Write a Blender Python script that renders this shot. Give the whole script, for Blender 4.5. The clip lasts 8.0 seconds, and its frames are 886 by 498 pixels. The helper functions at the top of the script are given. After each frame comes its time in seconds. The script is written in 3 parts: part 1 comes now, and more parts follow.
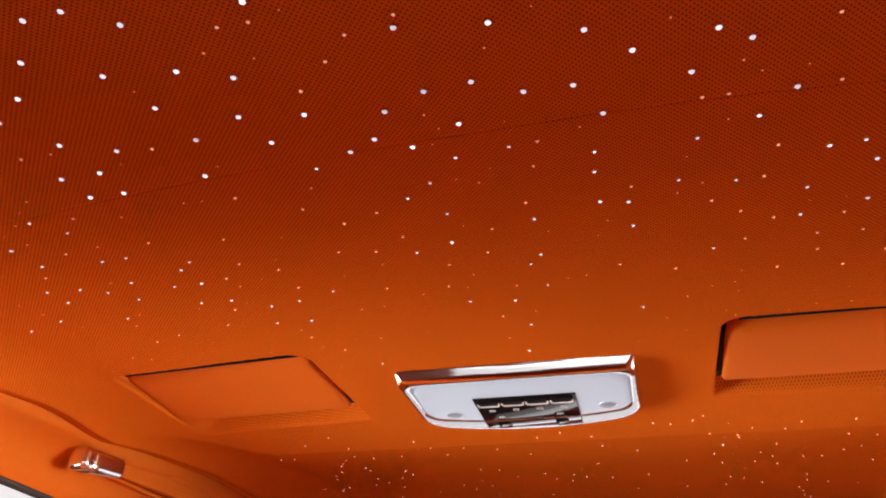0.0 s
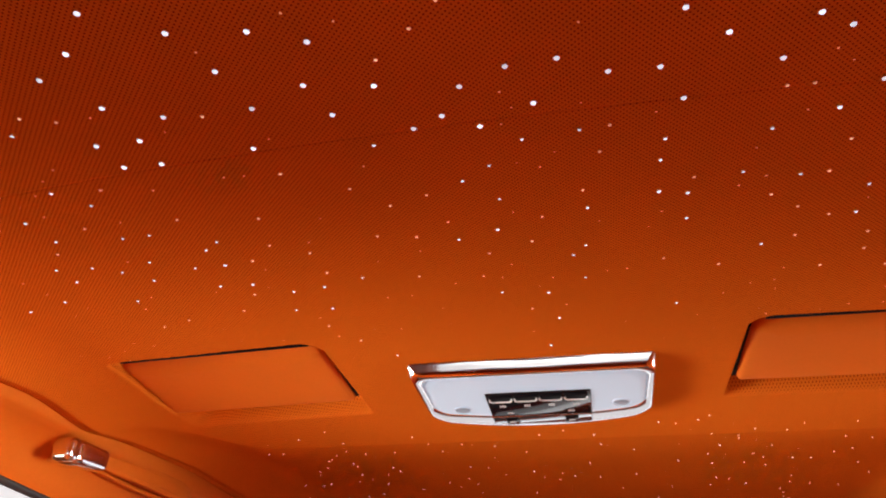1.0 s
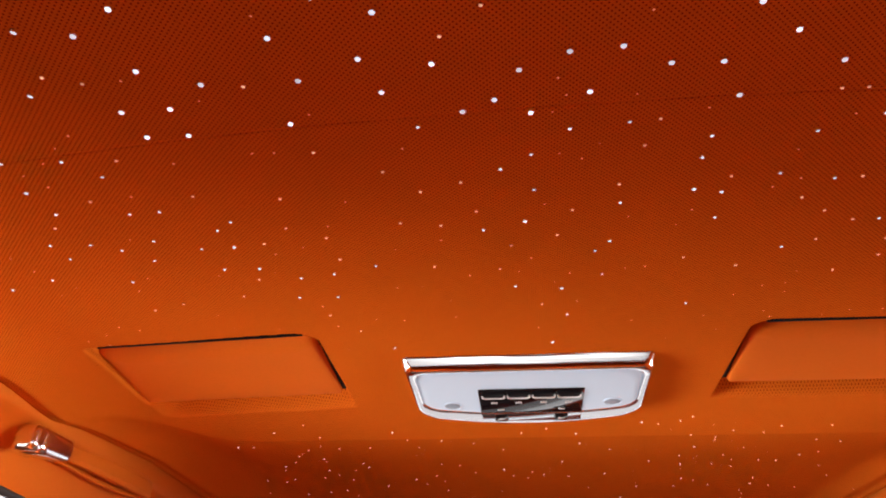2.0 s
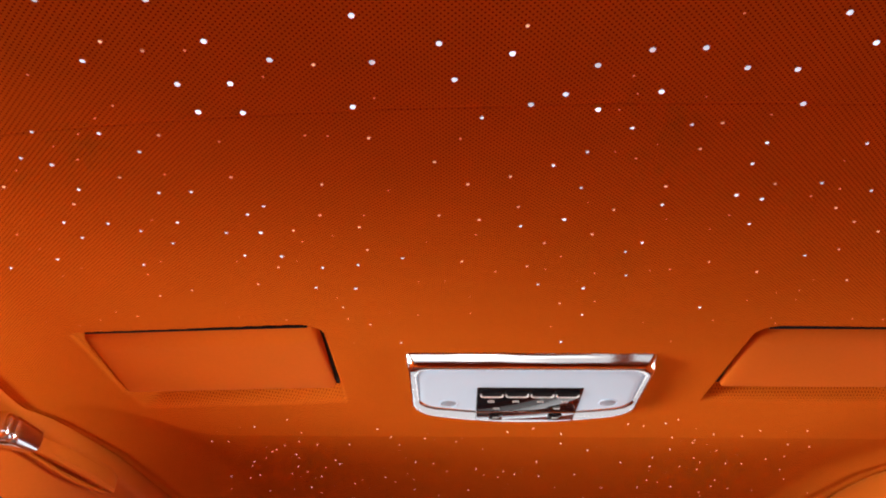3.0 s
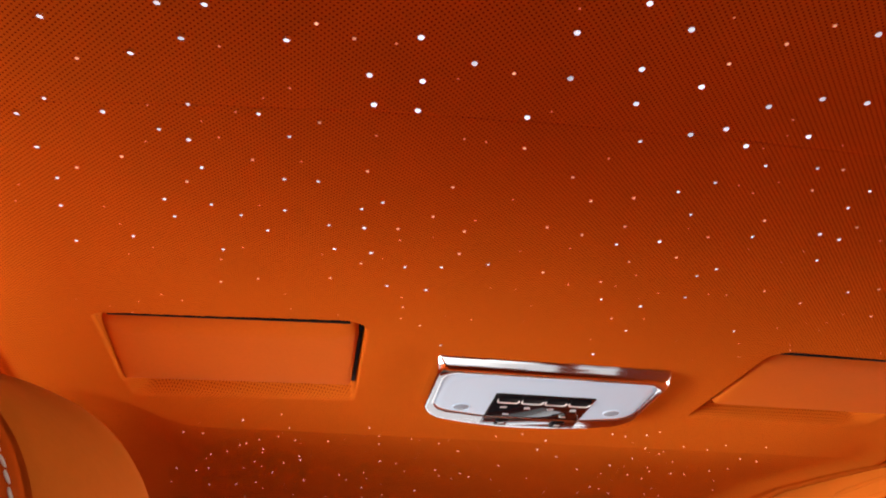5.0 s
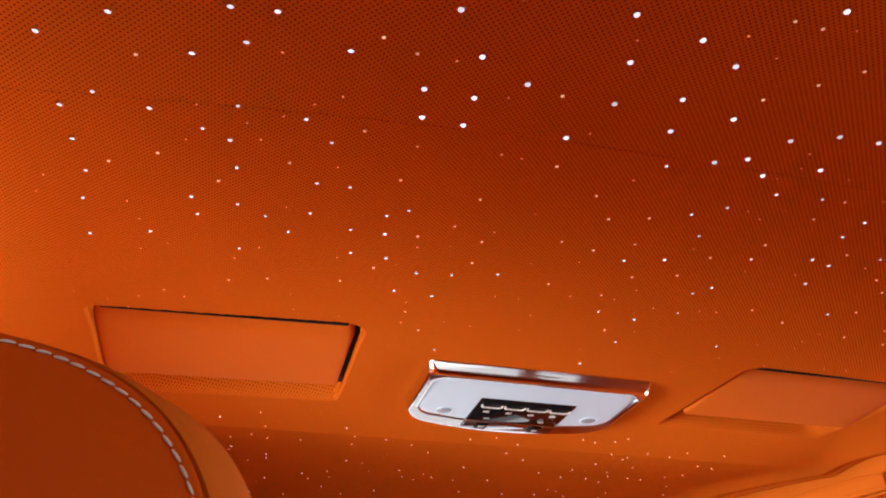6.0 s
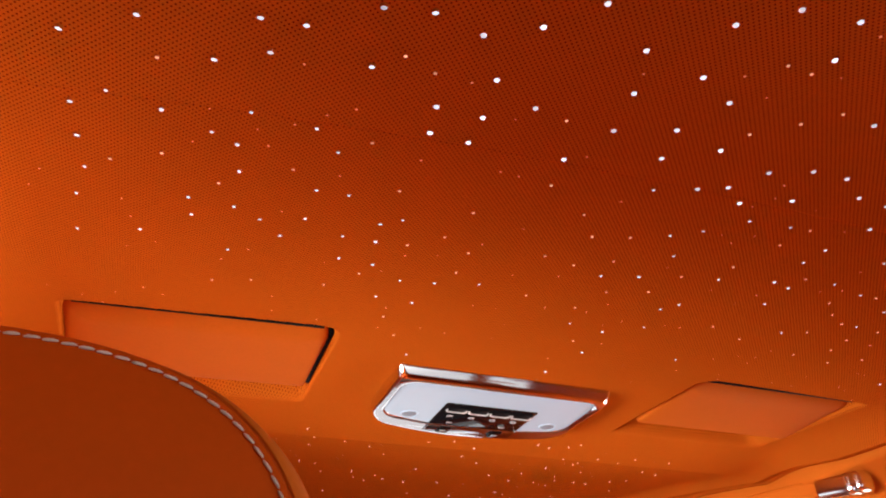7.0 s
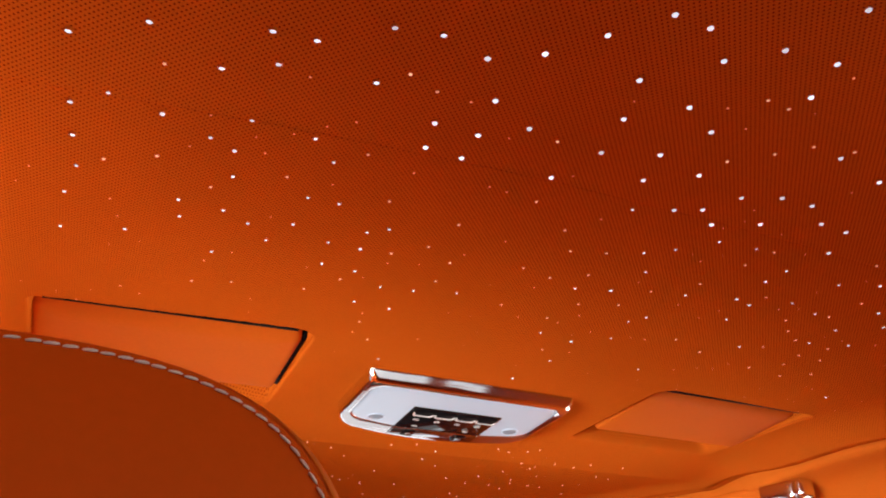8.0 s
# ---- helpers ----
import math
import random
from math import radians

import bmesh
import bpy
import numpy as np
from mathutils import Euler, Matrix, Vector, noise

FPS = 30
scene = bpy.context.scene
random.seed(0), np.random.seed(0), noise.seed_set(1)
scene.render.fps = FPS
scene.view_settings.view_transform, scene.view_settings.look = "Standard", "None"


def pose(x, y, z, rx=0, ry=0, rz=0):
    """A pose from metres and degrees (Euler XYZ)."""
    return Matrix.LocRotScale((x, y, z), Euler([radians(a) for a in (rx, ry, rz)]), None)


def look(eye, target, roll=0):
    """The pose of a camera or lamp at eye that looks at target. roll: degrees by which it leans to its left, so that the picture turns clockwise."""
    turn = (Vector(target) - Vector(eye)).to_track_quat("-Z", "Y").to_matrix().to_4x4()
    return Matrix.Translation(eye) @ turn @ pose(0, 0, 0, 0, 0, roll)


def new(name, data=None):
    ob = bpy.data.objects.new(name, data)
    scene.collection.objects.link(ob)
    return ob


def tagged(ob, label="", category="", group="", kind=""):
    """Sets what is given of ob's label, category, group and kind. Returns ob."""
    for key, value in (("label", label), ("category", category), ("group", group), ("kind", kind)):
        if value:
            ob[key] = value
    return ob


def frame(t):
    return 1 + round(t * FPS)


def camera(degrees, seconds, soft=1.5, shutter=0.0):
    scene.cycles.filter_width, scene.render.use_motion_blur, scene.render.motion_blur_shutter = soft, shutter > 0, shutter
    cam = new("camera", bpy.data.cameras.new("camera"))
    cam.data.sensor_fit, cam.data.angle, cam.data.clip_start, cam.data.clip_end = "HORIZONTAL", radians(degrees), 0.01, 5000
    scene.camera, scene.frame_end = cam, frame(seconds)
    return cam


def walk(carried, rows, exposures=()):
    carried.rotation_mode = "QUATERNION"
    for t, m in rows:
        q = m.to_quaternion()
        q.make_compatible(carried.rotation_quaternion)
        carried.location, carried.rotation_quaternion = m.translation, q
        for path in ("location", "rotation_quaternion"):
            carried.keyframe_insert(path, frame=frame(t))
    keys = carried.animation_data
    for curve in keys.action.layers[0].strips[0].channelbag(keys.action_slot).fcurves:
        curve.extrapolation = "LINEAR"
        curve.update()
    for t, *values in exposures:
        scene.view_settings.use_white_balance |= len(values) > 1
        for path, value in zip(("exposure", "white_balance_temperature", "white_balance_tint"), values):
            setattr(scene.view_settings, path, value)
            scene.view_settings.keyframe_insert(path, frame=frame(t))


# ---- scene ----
cam = camera(62.2, 8.0, soft=2.0)
METRES, EYE, TILT, LEAN, TURN = 0.55, 0.9, 30.0, -1.3, 15.0
ROWS = [
    (0.0, 0.0, 0.0, 0.0, 0.0, 0.0, -0.0),
    (0.5, -0.0665, 0.0221, -0.0111, -1.52, -0.0, -0.78),
    (1.0, -0.1324, 0.0443, -0.0211, -3.47, -0.01, -1.79),
    (1.5, -0.1887, 0.0642, -0.0303, -5.63, 0.01, -2.87),
    (3.0, -0.3884, 0.127, -0.0619, -12.86, 0.5, -6.45),
    (3.5, -0.4605, 0.1485, -0.0718, -15.2, 0.75, -7.58),
    (4.0, -0.5439, 0.1724, -0.0826, -17.71, 1.09, -8.85),
    (4.5, -0.6289, 0.1964, -0.0928, -20.07, 1.44, -9.97),
    (6.0, -0.8185, 0.2458, -0.1098, -27.35, 2.72, -13.62),
    (6.5, -0.8601, 0.2534, -0.1132, -29.76, 3.29, -14.63),
    (7.0, -0.8978, 0.2591, -0.1155, -32.4, 3.99, -15.75),
    (7.5, -0.9284, 0.2633, -0.1166, -34.73, 4.63, -16.67),
    (8.0, -0.9544, 0.2663, -0.1173, -36.55, 5.17, -17.38),
]
walk(cam, [(t, pose(0, 0, EYE, TILT, LEAN, TURN) @ pose(METRES * x, METRES * y, METRES * z, 90 + pitch, roll, yaw)) for t, x, y, z, yaw, pitch, roll in ROWS],
     exposures=((0.0, 0.08), (4.5, 0.05), (8.0, 0.13)))


# ---- light ----
XC = -0.14            # middle of the cabin
world = bpy.data.worlds.new("world")
world.use_nodes = True
scene.world = world
wn = world.node_tree.nodes
sky = wn.new("ShaderNodeTexSky")
sky.sky_type, sky.sun_disc = "NISHITA", False
sky.sun_elevation, sky.sun_rotation = radians(40), radians(70)
world.node_tree.links.new(sky.outputs[0], wn["Background"].inputs[0])
wn["Background"].inputs[1].default_value = 0.06


def window_light(name, place, target, sx, sy, power, spread=180, colour=(1.0, 0.96, 0.86)):
    d = bpy.data.lights.new(name, "AREA")
    d.shape, d.size, d.size_y, d.energy, d.spread, d.color = "RECTANGLE", sx, sy, power, radians(spread), colour
    ob = new(name, d)
    ob.matrix_world = look(place, target)
    return ob


# in each side window: (side, name, y, length, rise, turn forward, spread, watts); lamps for the light from outside,
# aimed and narrowed to fit the ceiling's brightness; the steep upward and downward ones are added fill for ceiling and
# bounce
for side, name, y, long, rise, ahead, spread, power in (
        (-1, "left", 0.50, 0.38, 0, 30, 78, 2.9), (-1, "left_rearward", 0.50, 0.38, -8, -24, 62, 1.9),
        (-1, "left_up_fill", 0.54, 0.46, 60, -8, 60, 0.12), (-1, "left_front", 0.96, 0.38, -4, 5, 60, 1.9),
        (1, "right", 1.02, 0.38, -8, -13, 55, 4.0), (1, "right_up_fill", 0.94, 0.38, 30, -5, 60, 0.22),
        (-1, "left_down_fill", 0.75, 0.60, -42, 0, 66, 3.5), (1, "right_down_fill", 1.02, 0.40, -42, 0, 66, 1.9)):
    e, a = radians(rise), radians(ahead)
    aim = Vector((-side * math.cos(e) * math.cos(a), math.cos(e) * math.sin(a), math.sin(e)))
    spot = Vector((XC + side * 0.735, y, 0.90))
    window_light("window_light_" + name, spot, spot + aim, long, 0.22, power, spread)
# narrow cone, set to reach the headrest face and the chrome bar
window_light("back_window_light", (XC, -1.31, 0.79), (XC, 0.0, 0.67), 1.42, 0.44, 0.4, 40)
# added fill from an unseen opening, for the rear left of the ceiling
window_light("fill_light_right_rear", (XC + 0.735, -0.76, 0.90), (-0.62, 0.05, 1.02), 0.48, 0.22, 0.55, 44)
window_light("windscreen_light", (XC, 2.19, 0.67), (XC, 1.0, 0.67), 1.15, 0.58, 1.0, 140, (0.94, 0.97, 1.0))
sun = bpy.data.lights.new("sun", "SUN")
sun.energy, sun.angle, sun.color = 0.5, radians(15), (1.0, 0.96, 0.9)
new("sun", sun).matrix_world = look((5, 2, 5), (0, 0, 0))


# ---- materials ----
def mat(name, colour, rough=0.5, metal=0.0, spec=0.5):
    m = bpy.data.materials.new(name)
    m.use_nodes = True
    p = m.node_tree.nodes["Principled BSDF"]
    p.inputs["Base Color"].default_value = (*colour, 1)
    p.inputs["Roughness"].default_value = rough
    p.inputs["Metallic"].default_value = metal
    p.inputs["Specular IOR Level"].default_value = spec
    return m, m.node_tree, p


def node(tree, kind, **inputs):
    n = tree.nodes.new(kind)
    for key, value in inputs.items():
        n.inputs[key].default_value = value
    return n


def math_node(tree, op, a, b=None, c=None):
    n = tree.nodes.new("ShaderNodeMath")
    n.operation = op
    for i, v in enumerate((a, b, c)):
        if v is None:
            continue
        if isinstance(v, (int, float)):
            n.inputs[i].default_value = v
        else:
            tree.links.new(v, n.inputs[i])
    return n.outputs[0]


def leather(name, colour, grain=900.0, bump=0.12, rough=0.42, holes=False, spec=0.4):
    """Dyed leather: pebbled grain, soft blotches of tone; with rows of punched holes where asked."""
    m, t, p = mat(name, colour, rough, 0.0, spec)
    co = t.nodes.new("ShaderNodeTexCoord").outputs["Object"]
    blot = node(t, "ShaderNodeTexNoise", Scale=7.0, Detail=5.0, Roughness=0.6)
    t.links.new(co, blot.inputs["Vector"])
    fine = node(t, "ShaderNodeTexNoise", Scale=grain * 0.35, Detail=3.0)
    t.links.new(co, fine.inputs["Vector"])
    peb = node(t, "ShaderNodeTexVoronoi", Scale=grain)
    t.links.new(co, peb.inputs["Vector"])
    tone = math_node(t, "MULTIPLY_ADD", blot.outputs["Fac"], 0.16, 0.86)
    tone = math_node(t, "MULTIPLY_ADD", fine.outputs["Fac"], 0.12, tone)
    mul = t.nodes.new("ShaderNodeVectorMath")
    mul.operation = "SCALE"
    mul.inputs[0].default_value = colour
    t.links.new(tone, mul.inputs["Scale"])
    out = mul.outputs[0]
    height = math_node(t, "MULTIPLY_ADD", peb.outputs["Distance"], 0.6, fine.outputs["Fac"])
    rg = math_node(t, "MULTIPLY_ADD", blot.outputs["Fac"], 0.14, rough - 0.07)
    t.links.new(rg, p.inputs["Roughness"])
    if holes:
        sep = t.nodes.new("ShaderNodeSeparateXYZ")
        t.links.new(co, sep.inputs[0])
        pitch = 0.0041
        u = math_node(t, "DIVIDE", math_node(t, "ADD", sep.outputs[0], sep.outputs[1]), pitch)
        v = math_node(t, "DIVIDE", math_node(t, "SUBTRACT", sep.outputs[0], sep.outputs[1]), pitch)
        fu = math_node(t, "SUBTRACT", math_node(t, "FRACT", u), 0.5)
        fv = math_node(t, "SUBTRACT", math_node(t, "FRACT", v), 0.5)
        r2 = math_node(t, "ADD", math_node(t, "MULTIPLY", fu, fu), math_node(t, "MULTIPLY", fv, fv))
        r = math_node(t, "SQRT", r2)
        hole = node(t, "ShaderNodeMapRange", **{"From Min": 0.17, "From Max": 0.26, "To Min": 1.0, "To Max": 0.0})
        t.links.new(r, hole.inputs["Value"])
        mix = t.nodes.new("ShaderNodeMix")
        mix.data_type = "RGBA"
        t.links.new(hole.outputs[0], mix.inputs["Factor"])
        t.links.new(out, mix.inputs["A"])
        mix.inputs["B"].default_value = (0.19, 0.016, 0.0016, 1)
        out = mix.outputs["Result"]
        height = math_node(t, "MULTIPLY_ADD", hole.outputs[0], -1.8, height)
        t.links.new(math_node(t, "MULTIPLY_ADD", hole.outputs[0], -spec, spec), p.inputs["Specular IOR Level"])
    t.links.new(out, p.inputs["Base Color"])
    b = node(t, "ShaderNodeBump", Strength=bump, Distance=0.0006)
    t.links.new(height, b.inputs["Height"])
    t.links.new(b.outputs[0], p.inputs["Normal"])
    return m


ORANGE = (0.55, 0.127, 0.011)
PERFORATED = leather("perforated_leather", ORANGE, holes=True, rough=0.85, spec=0.0)
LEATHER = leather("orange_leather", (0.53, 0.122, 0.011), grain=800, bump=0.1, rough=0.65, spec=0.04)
# redder copy of LEATHER: the shade on the headrest face is in this colour
SEAT_SHADE = leather("seat_leather_shade", (0.54, 0.078, 0.005), grain=900, bump=0.08, rough=0.5, spec=0.05)
TRIM = leather("trim_leather", (0.48, 0.070, 0.004), grain=600, bump=0.2, rough=0.6, spec=0.2)
RUST_CARPET = leather("rust_carpet", (0.52, 0.13, 0.025), grain=300, bump=0.8, rough=0.95, spec=0.1)
GREY_CARPET = leather("grey_carpet", (0.30, 0.28, 0.26), grain=300, bump=0.8, rough=0.95, spec=0.1)
CARPET = leather("carpet", (0.20, 0.05, 0.012), grain=300, bump=0.8, rough=0.95, spec=0.1)

CHROME, ct, cp = mat("polished_chrome", (0.82, 0.83, 0.85), 0.06, 1.0)
cn = node(ct, "ShaderNodeTexNoise", Scale=60.0, Detail=4.0)
ct.links.new(math_node(ct, "MULTIPLY_ADD", cn.outputs["Fac"], 0.10, 0.02), cp.inputs["Roughness"])
cs = ct.nodes.new("ShaderNodeMapping")
cs.inputs["Scale"].default_value = (5.0, 110.0, 160.0)
ct.links.new(ct.nodes.new("ShaderNodeTexCoord").outputs["Object"], cs.inputs["Vector"])
cw = node(ct, "ShaderNodeTexNoise", Scale=1.0, Detail=2.0)
ct.links.new(cs.outputs[0], cw.inputs["Vector"])
cb = node(ct, "ShaderNodeBump", Strength=0.3, Distance=0.001)
ct.links.new(cw.outputs["Fac"], cb.inputs["Height"])
ct.links.new(cb.outputs[0], cp.inputs["Normal"])
SOFT_CHROME, _, _ = mat("satin_chrome", (0.80, 0.81, 0.83), 0.17, 1.0)
FROSTED, _, fp = mat("frosted_glass", (0.16, 0.20, 0.26), 0.12)
# faint bluish glow added, so the lens looks less orange
fp.inputs["Emission Color"].default_value = (0.85, 0.88, 1.0, 1)
fp.inputs["Emission Strength"].default_value = 0.10
DARK_CHROME, _, _ = mat("smoked_chrome", (0.50, 0.52, 0.55), 0.12, 1.0)
SILVER, _, _ = mat("silver_paint", (0.80, 0.82, 0.86), 0.30, 0.1)
BLACK, _, _ = mat("gloss_black", (0.006, 0.006, 0.008), 0.07, 0.0, 0.28)
SATIN, _, _ = mat("satin_black", (0.007, 0.007, 0.009), 0.50, 0.0, 0.03)
RUBBER, _, _ = mat("black_rubber", (0.02, 0.02, 0.022), 0.6)
# bluish base and added glow hold the cover white in orange light
GLOW_ACRYLIC, at, ap = mat("glow_acrylic", (0.28, 0.40, 0.53), 0.28, 0.0, 0.5)
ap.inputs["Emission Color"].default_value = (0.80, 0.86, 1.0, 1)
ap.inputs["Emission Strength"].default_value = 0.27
PRINT, _, _ = mat("pale_print", (0.55, 0.56, 0.58), 0.5)
THREAD, tt, tp = mat("white_thread", (0.86, 0.80, 0.74), 0.75, 0.0, 0.2)
tw = node(tt, "ShaderNodeTexWave", Scale=900.0, Distortion=2.0)
tb = node(tt, "ShaderNodeBump", Strength=0.5, Distance=0.0003)
tt.links.new(tw.outputs["Fac"], tb.inputs["Height"])
tt.links.new(tb.outputs[0], tp.inputs["Normal"])


def glow(name, colour, strength):
    m, t, p = mat(name, colour, 0.4)
    p.inputs["Emission Color"].default_value = (*colour, 1)
    p.inputs["Emission Strength"].default_value = strength
    return m


def varied(m, low, high):
    t, p = m.node_tree, m.node_tree.nodes["Principled BSDF"]
    r = t.nodes.new("ShaderNodeObjectInfo").outputs["Random"]
    t.links.new(math_node(t, "MULTIPLY_ADD", r, high - low, low), p.inputs["Emission Strength"])
    return m


STAR_WHITE = varied(glow("fibre_white", (0.74, 0.86, 1.0), 1.0), 0.55, 1.5)
STAR_WARM = varied(glow("fibre_warm", (1.0, 0.50, 0.28), 1.0), 0.35, 1.0)
STAR_FARW = glow("fibre_pale", (1.0, 0.72, 0.6), 1.2)
STAR_DIM = glow("fibre_dim", (1.0, 0.36, 0.15), 0.7)


# ---- mesh helpers ----
def mesh_from(name, verts, faces, smooth=True):
    me = bpy.data.meshes.new(name)
    me.from_pydata(verts, [], faces)
    me.validate()
    if smooth:
        me.polygons.foreach_set("use_smooth", [True] * len(me.polygons))
    me.update()
    return me


def solid(name, verts, faces, material, parent=None, label="", smooth=True):
    me = mesh_from(name, verts, faces, smooth)
    me.materials.append(material)
    ob = new(name, me)
    if parent:
        ob.parent = parent
    if label:
        tagged(ob, label)
    return ob


def part(name, bm, material, parent=None, label="", smooth=True):
    """Links a bmesh as one mesh object under a thing or a part."""
    bmesh.ops.recalc_face_normals(bm, faces=bm.faces[:])
    me = bpy.data.meshes.new(name)
    bm.to_mesh(me)
    bm.free()
    me.polygons.foreach_set("use_smooth", [smooth] * len(me.polygons))
    me.materials.append(material)
    ob = new(name, me)
    if parent:
        ob.parent = parent
    if label:
        tagged(ob, label)
    return ob


def box(bm, x0, x1, y0, y1, z0, z1, bevel=0.0, segments=2):
    m = Matrix.Translation(((x0 + x1) / 2, (y0 + y1) / 2, (z0 + z1) / 2)) @ Matrix.Diagonal((x1 - x0, y1 - y0, z1 - z0, 1))
    made = bmesh.ops.create_cube(bm, size=1.0, matrix=m)
    if bevel:
        edges = list({e for v in made["verts"] for e in v.link_edges})
        bmesh.ops.bevel(bm, geom=edges, offset=bevel, segments=segments, profile=0.5, affect="EDGES")
    return bm


def loft(rings, closed=True, cap0=False, cap1=False):
    """Verts and faces between rings of equal length."""
    n = len(rings[0])
    verts = [tuple(p) for r in rings for p in r]
    faces = []
    for k in range(len(rings) - 1):
        for i in range(n if closed else n - 1):
            j = (i + 1) % n
            faces.append((k * n + i, k * n + j, (k + 1) * n + j, (k + 1) * n + i))
    if cap0:
        faces.append(tuple(range(n))[::-1])
    if cap1:
        faces.append(tuple((len(rings) - 1) * n + i for i in range(n)))
    return verts, faces


def smooth01(a):
    a = min(1.0, max(0.0, a))
    return a * a * (3 - 2 * a)


# ---- headliner ----
PROFILE = ((-1.6, 1.190), (-0.6, 1.206), (0.0, 1.211), (0.74, 1.211), (0.90, 1.2055), (1.0, 1.2015), (1.083, 1.1985),
           (1.11, 1.2022), (1.20, 1.2120), (1.36, 1.2260), (1.80, 1.232), (2.25, 1.225))
PY, PZ = [p[0] for p in PROFILE], [p[1] for p in PROFILE]
VISORS = ((XC - 0.490, XC - 0.231), (XC + 0.236, XC + 0.490))
SKEW = (0.021, 0.001)          # how far the outer end of each visor lies further forward
SHORT = (0.0, 0.011)           # how much shorter each visor and its pocket are
POCKET_NEAR, POCKET_FAR, SCOOP = 0.719, 0.926, 0.948
EDGE = 0.607


def widen(y):
    """How much further out the roof rail runs on the right, towards the windscreen."""
    return 0.035 * smooth01((y - 0.93) / 0.15)


def roof_z(x, y):
    """Height of the headliner, with its drooping sides and the two visor pockets."""
    dx = abs(x - XC)
    if x - XC > 0.49:
        dx = 0.49 + (dx - 0.49) * (EDGE - 0.49) / (EDGE - 0.49 + widen(y))
    z = float(np.interp(y + (0.20 if x < XC else 0.0) * smooth01((dx - 0.43) / 0.16) * smooth01((y - 0.76) / 0.12), PY, PZ))
    z += (0.0045 - 0.014 * (min(dx, 0.49) / 0.49) ** 2) * smooth01((0.78 - y) / 0.2)
    flat = smooth01((y - 0.85) / 0.2) if x > XC else 0.0
    start = 0.49 + 0.06 * flat
    z -= (1 - 0.45 * flat) * (0.041 + 0.06 * max(0.0, min(y, 1.5) - 0.95)) * max(0.0, (dx - start) / (EDGE - start)) ** 2
    z += 0.016 * smooth01((dx - 0.584) / 0.022)          # tucked up behind the rail
    z += float(np.interp(x, (-0.6, -0.4, -0.2, -0.07, 0.06, 0.25), (-0.0025, -0.001, 0.0012, 0.004, 0.008, 0.010))) * smooth01((0.62 - y) / 0.28)
    for (x0, x1), skew, short in zip(VISORS, SKEW, SHORT):
        outer = (x - x0 < x1 - x) == (x0 < XC)
        a = min(x - x0, x1 - x) + (0.009 if outer else 0.007)
        if a > 0 and POCKET_NEAR - 0.006 < y < SCOOP + 0.02:
            y -= skew * ((x1 - x) if x0 < XC else (x - x0)) / (x1 - x0)
            b, r = y - (POCKET_NEAR - 0.004), (0.014 if outer else 0.026)
            if b <= 0:
                continue
            side = r - math.hypot(r - a, r - b) if a < r and b < r else min(a, b)
            side = smooth01(side / (0.006 if outer else 0.0045))
            if outer:
                side *= 1 - (1 - smooth01(a / 0.045)) * smooth01((y - 0.852) / 0.045)
            far = 1 - smooth01((y + short - POCKET_FAR) / (SCOOP - POCKET_FAR))
            z += 0.030 * side * far
    return z


def spaced(marks):
    """Stations from (start, step) marks; the last mark is the end."""
    out = []
    for (a, s), (b, _) in zip(marks, marks[1:]):
        n = max(1, round((b - a) / s))
        out += [a + (b - a) * i / n for i in range(n)]
    return out + [marks[-1][0]]


def seam_bend(x, y):
    return 0.10 * (x - XC) ** 2 * smooth01(1 - abs(y - 0.383) / 0.22)


def headliner():
    half = [(0, 0.02), (0.215, 0.002), (0.245, 0.02), (0.470, 0.002), (0.505, 0.012), (0.580, 0.003), (EDGE, 0.003)]
    pos = spaced(half)
    xs = [XC - d for d in reversed(pos[1:])] + [XC + d for d in pos]
    ys = spaced([(-1.3, 0.08), (0.10, 0.02), (0.378, 0.00065), (0.388, 0.02), (0.71, 0.0015), (0.756, 0.012),
                 (0.90, 0.0025), (0.97, 0.01), (1.06, 0.003), (1.13, 0.02), (2.2, 0.03)])
    verts, n = [], len(xs)
    for y in ys:
        d = y - 0.383
        dip = 0.0007 * math.exp(-(d / 0.0010) ** 2) + (0.0005 if d > 0 else 0.0)
        for x in xs:
            x += widen(y) * max(0.0, (x - XC - 0.49) / (EDGE - 0.49))
            verts.append((x, y + seam_bend(x, y), roof_z(x, y) + dip))
    faces = [(r * n + i, (r + 1) * n + i, (r + 1) * n + i + 1, r * n + i + 1) for r in range(len(ys) - 1) for i in range(n - 1)]
    ob = solid("ceiling", verts, faces, PERFORATED)
    mod = ob.modifiers.new("thickness", "SOLIDIFY")
    mod.thickness, mod.offset = 0.004, -1
    return tagged(ob, "orange perforated leather headliner with a stitched cross seam", "headliner", kind="structure")


headliner()


# ---- side rails, doors and the closing walls ----
def fall(y):
    """How far the lower edge of the roof rail drops towards the windscreen."""
    return -0.075 * max(0.0, min(y, 1.5) - 0.8)


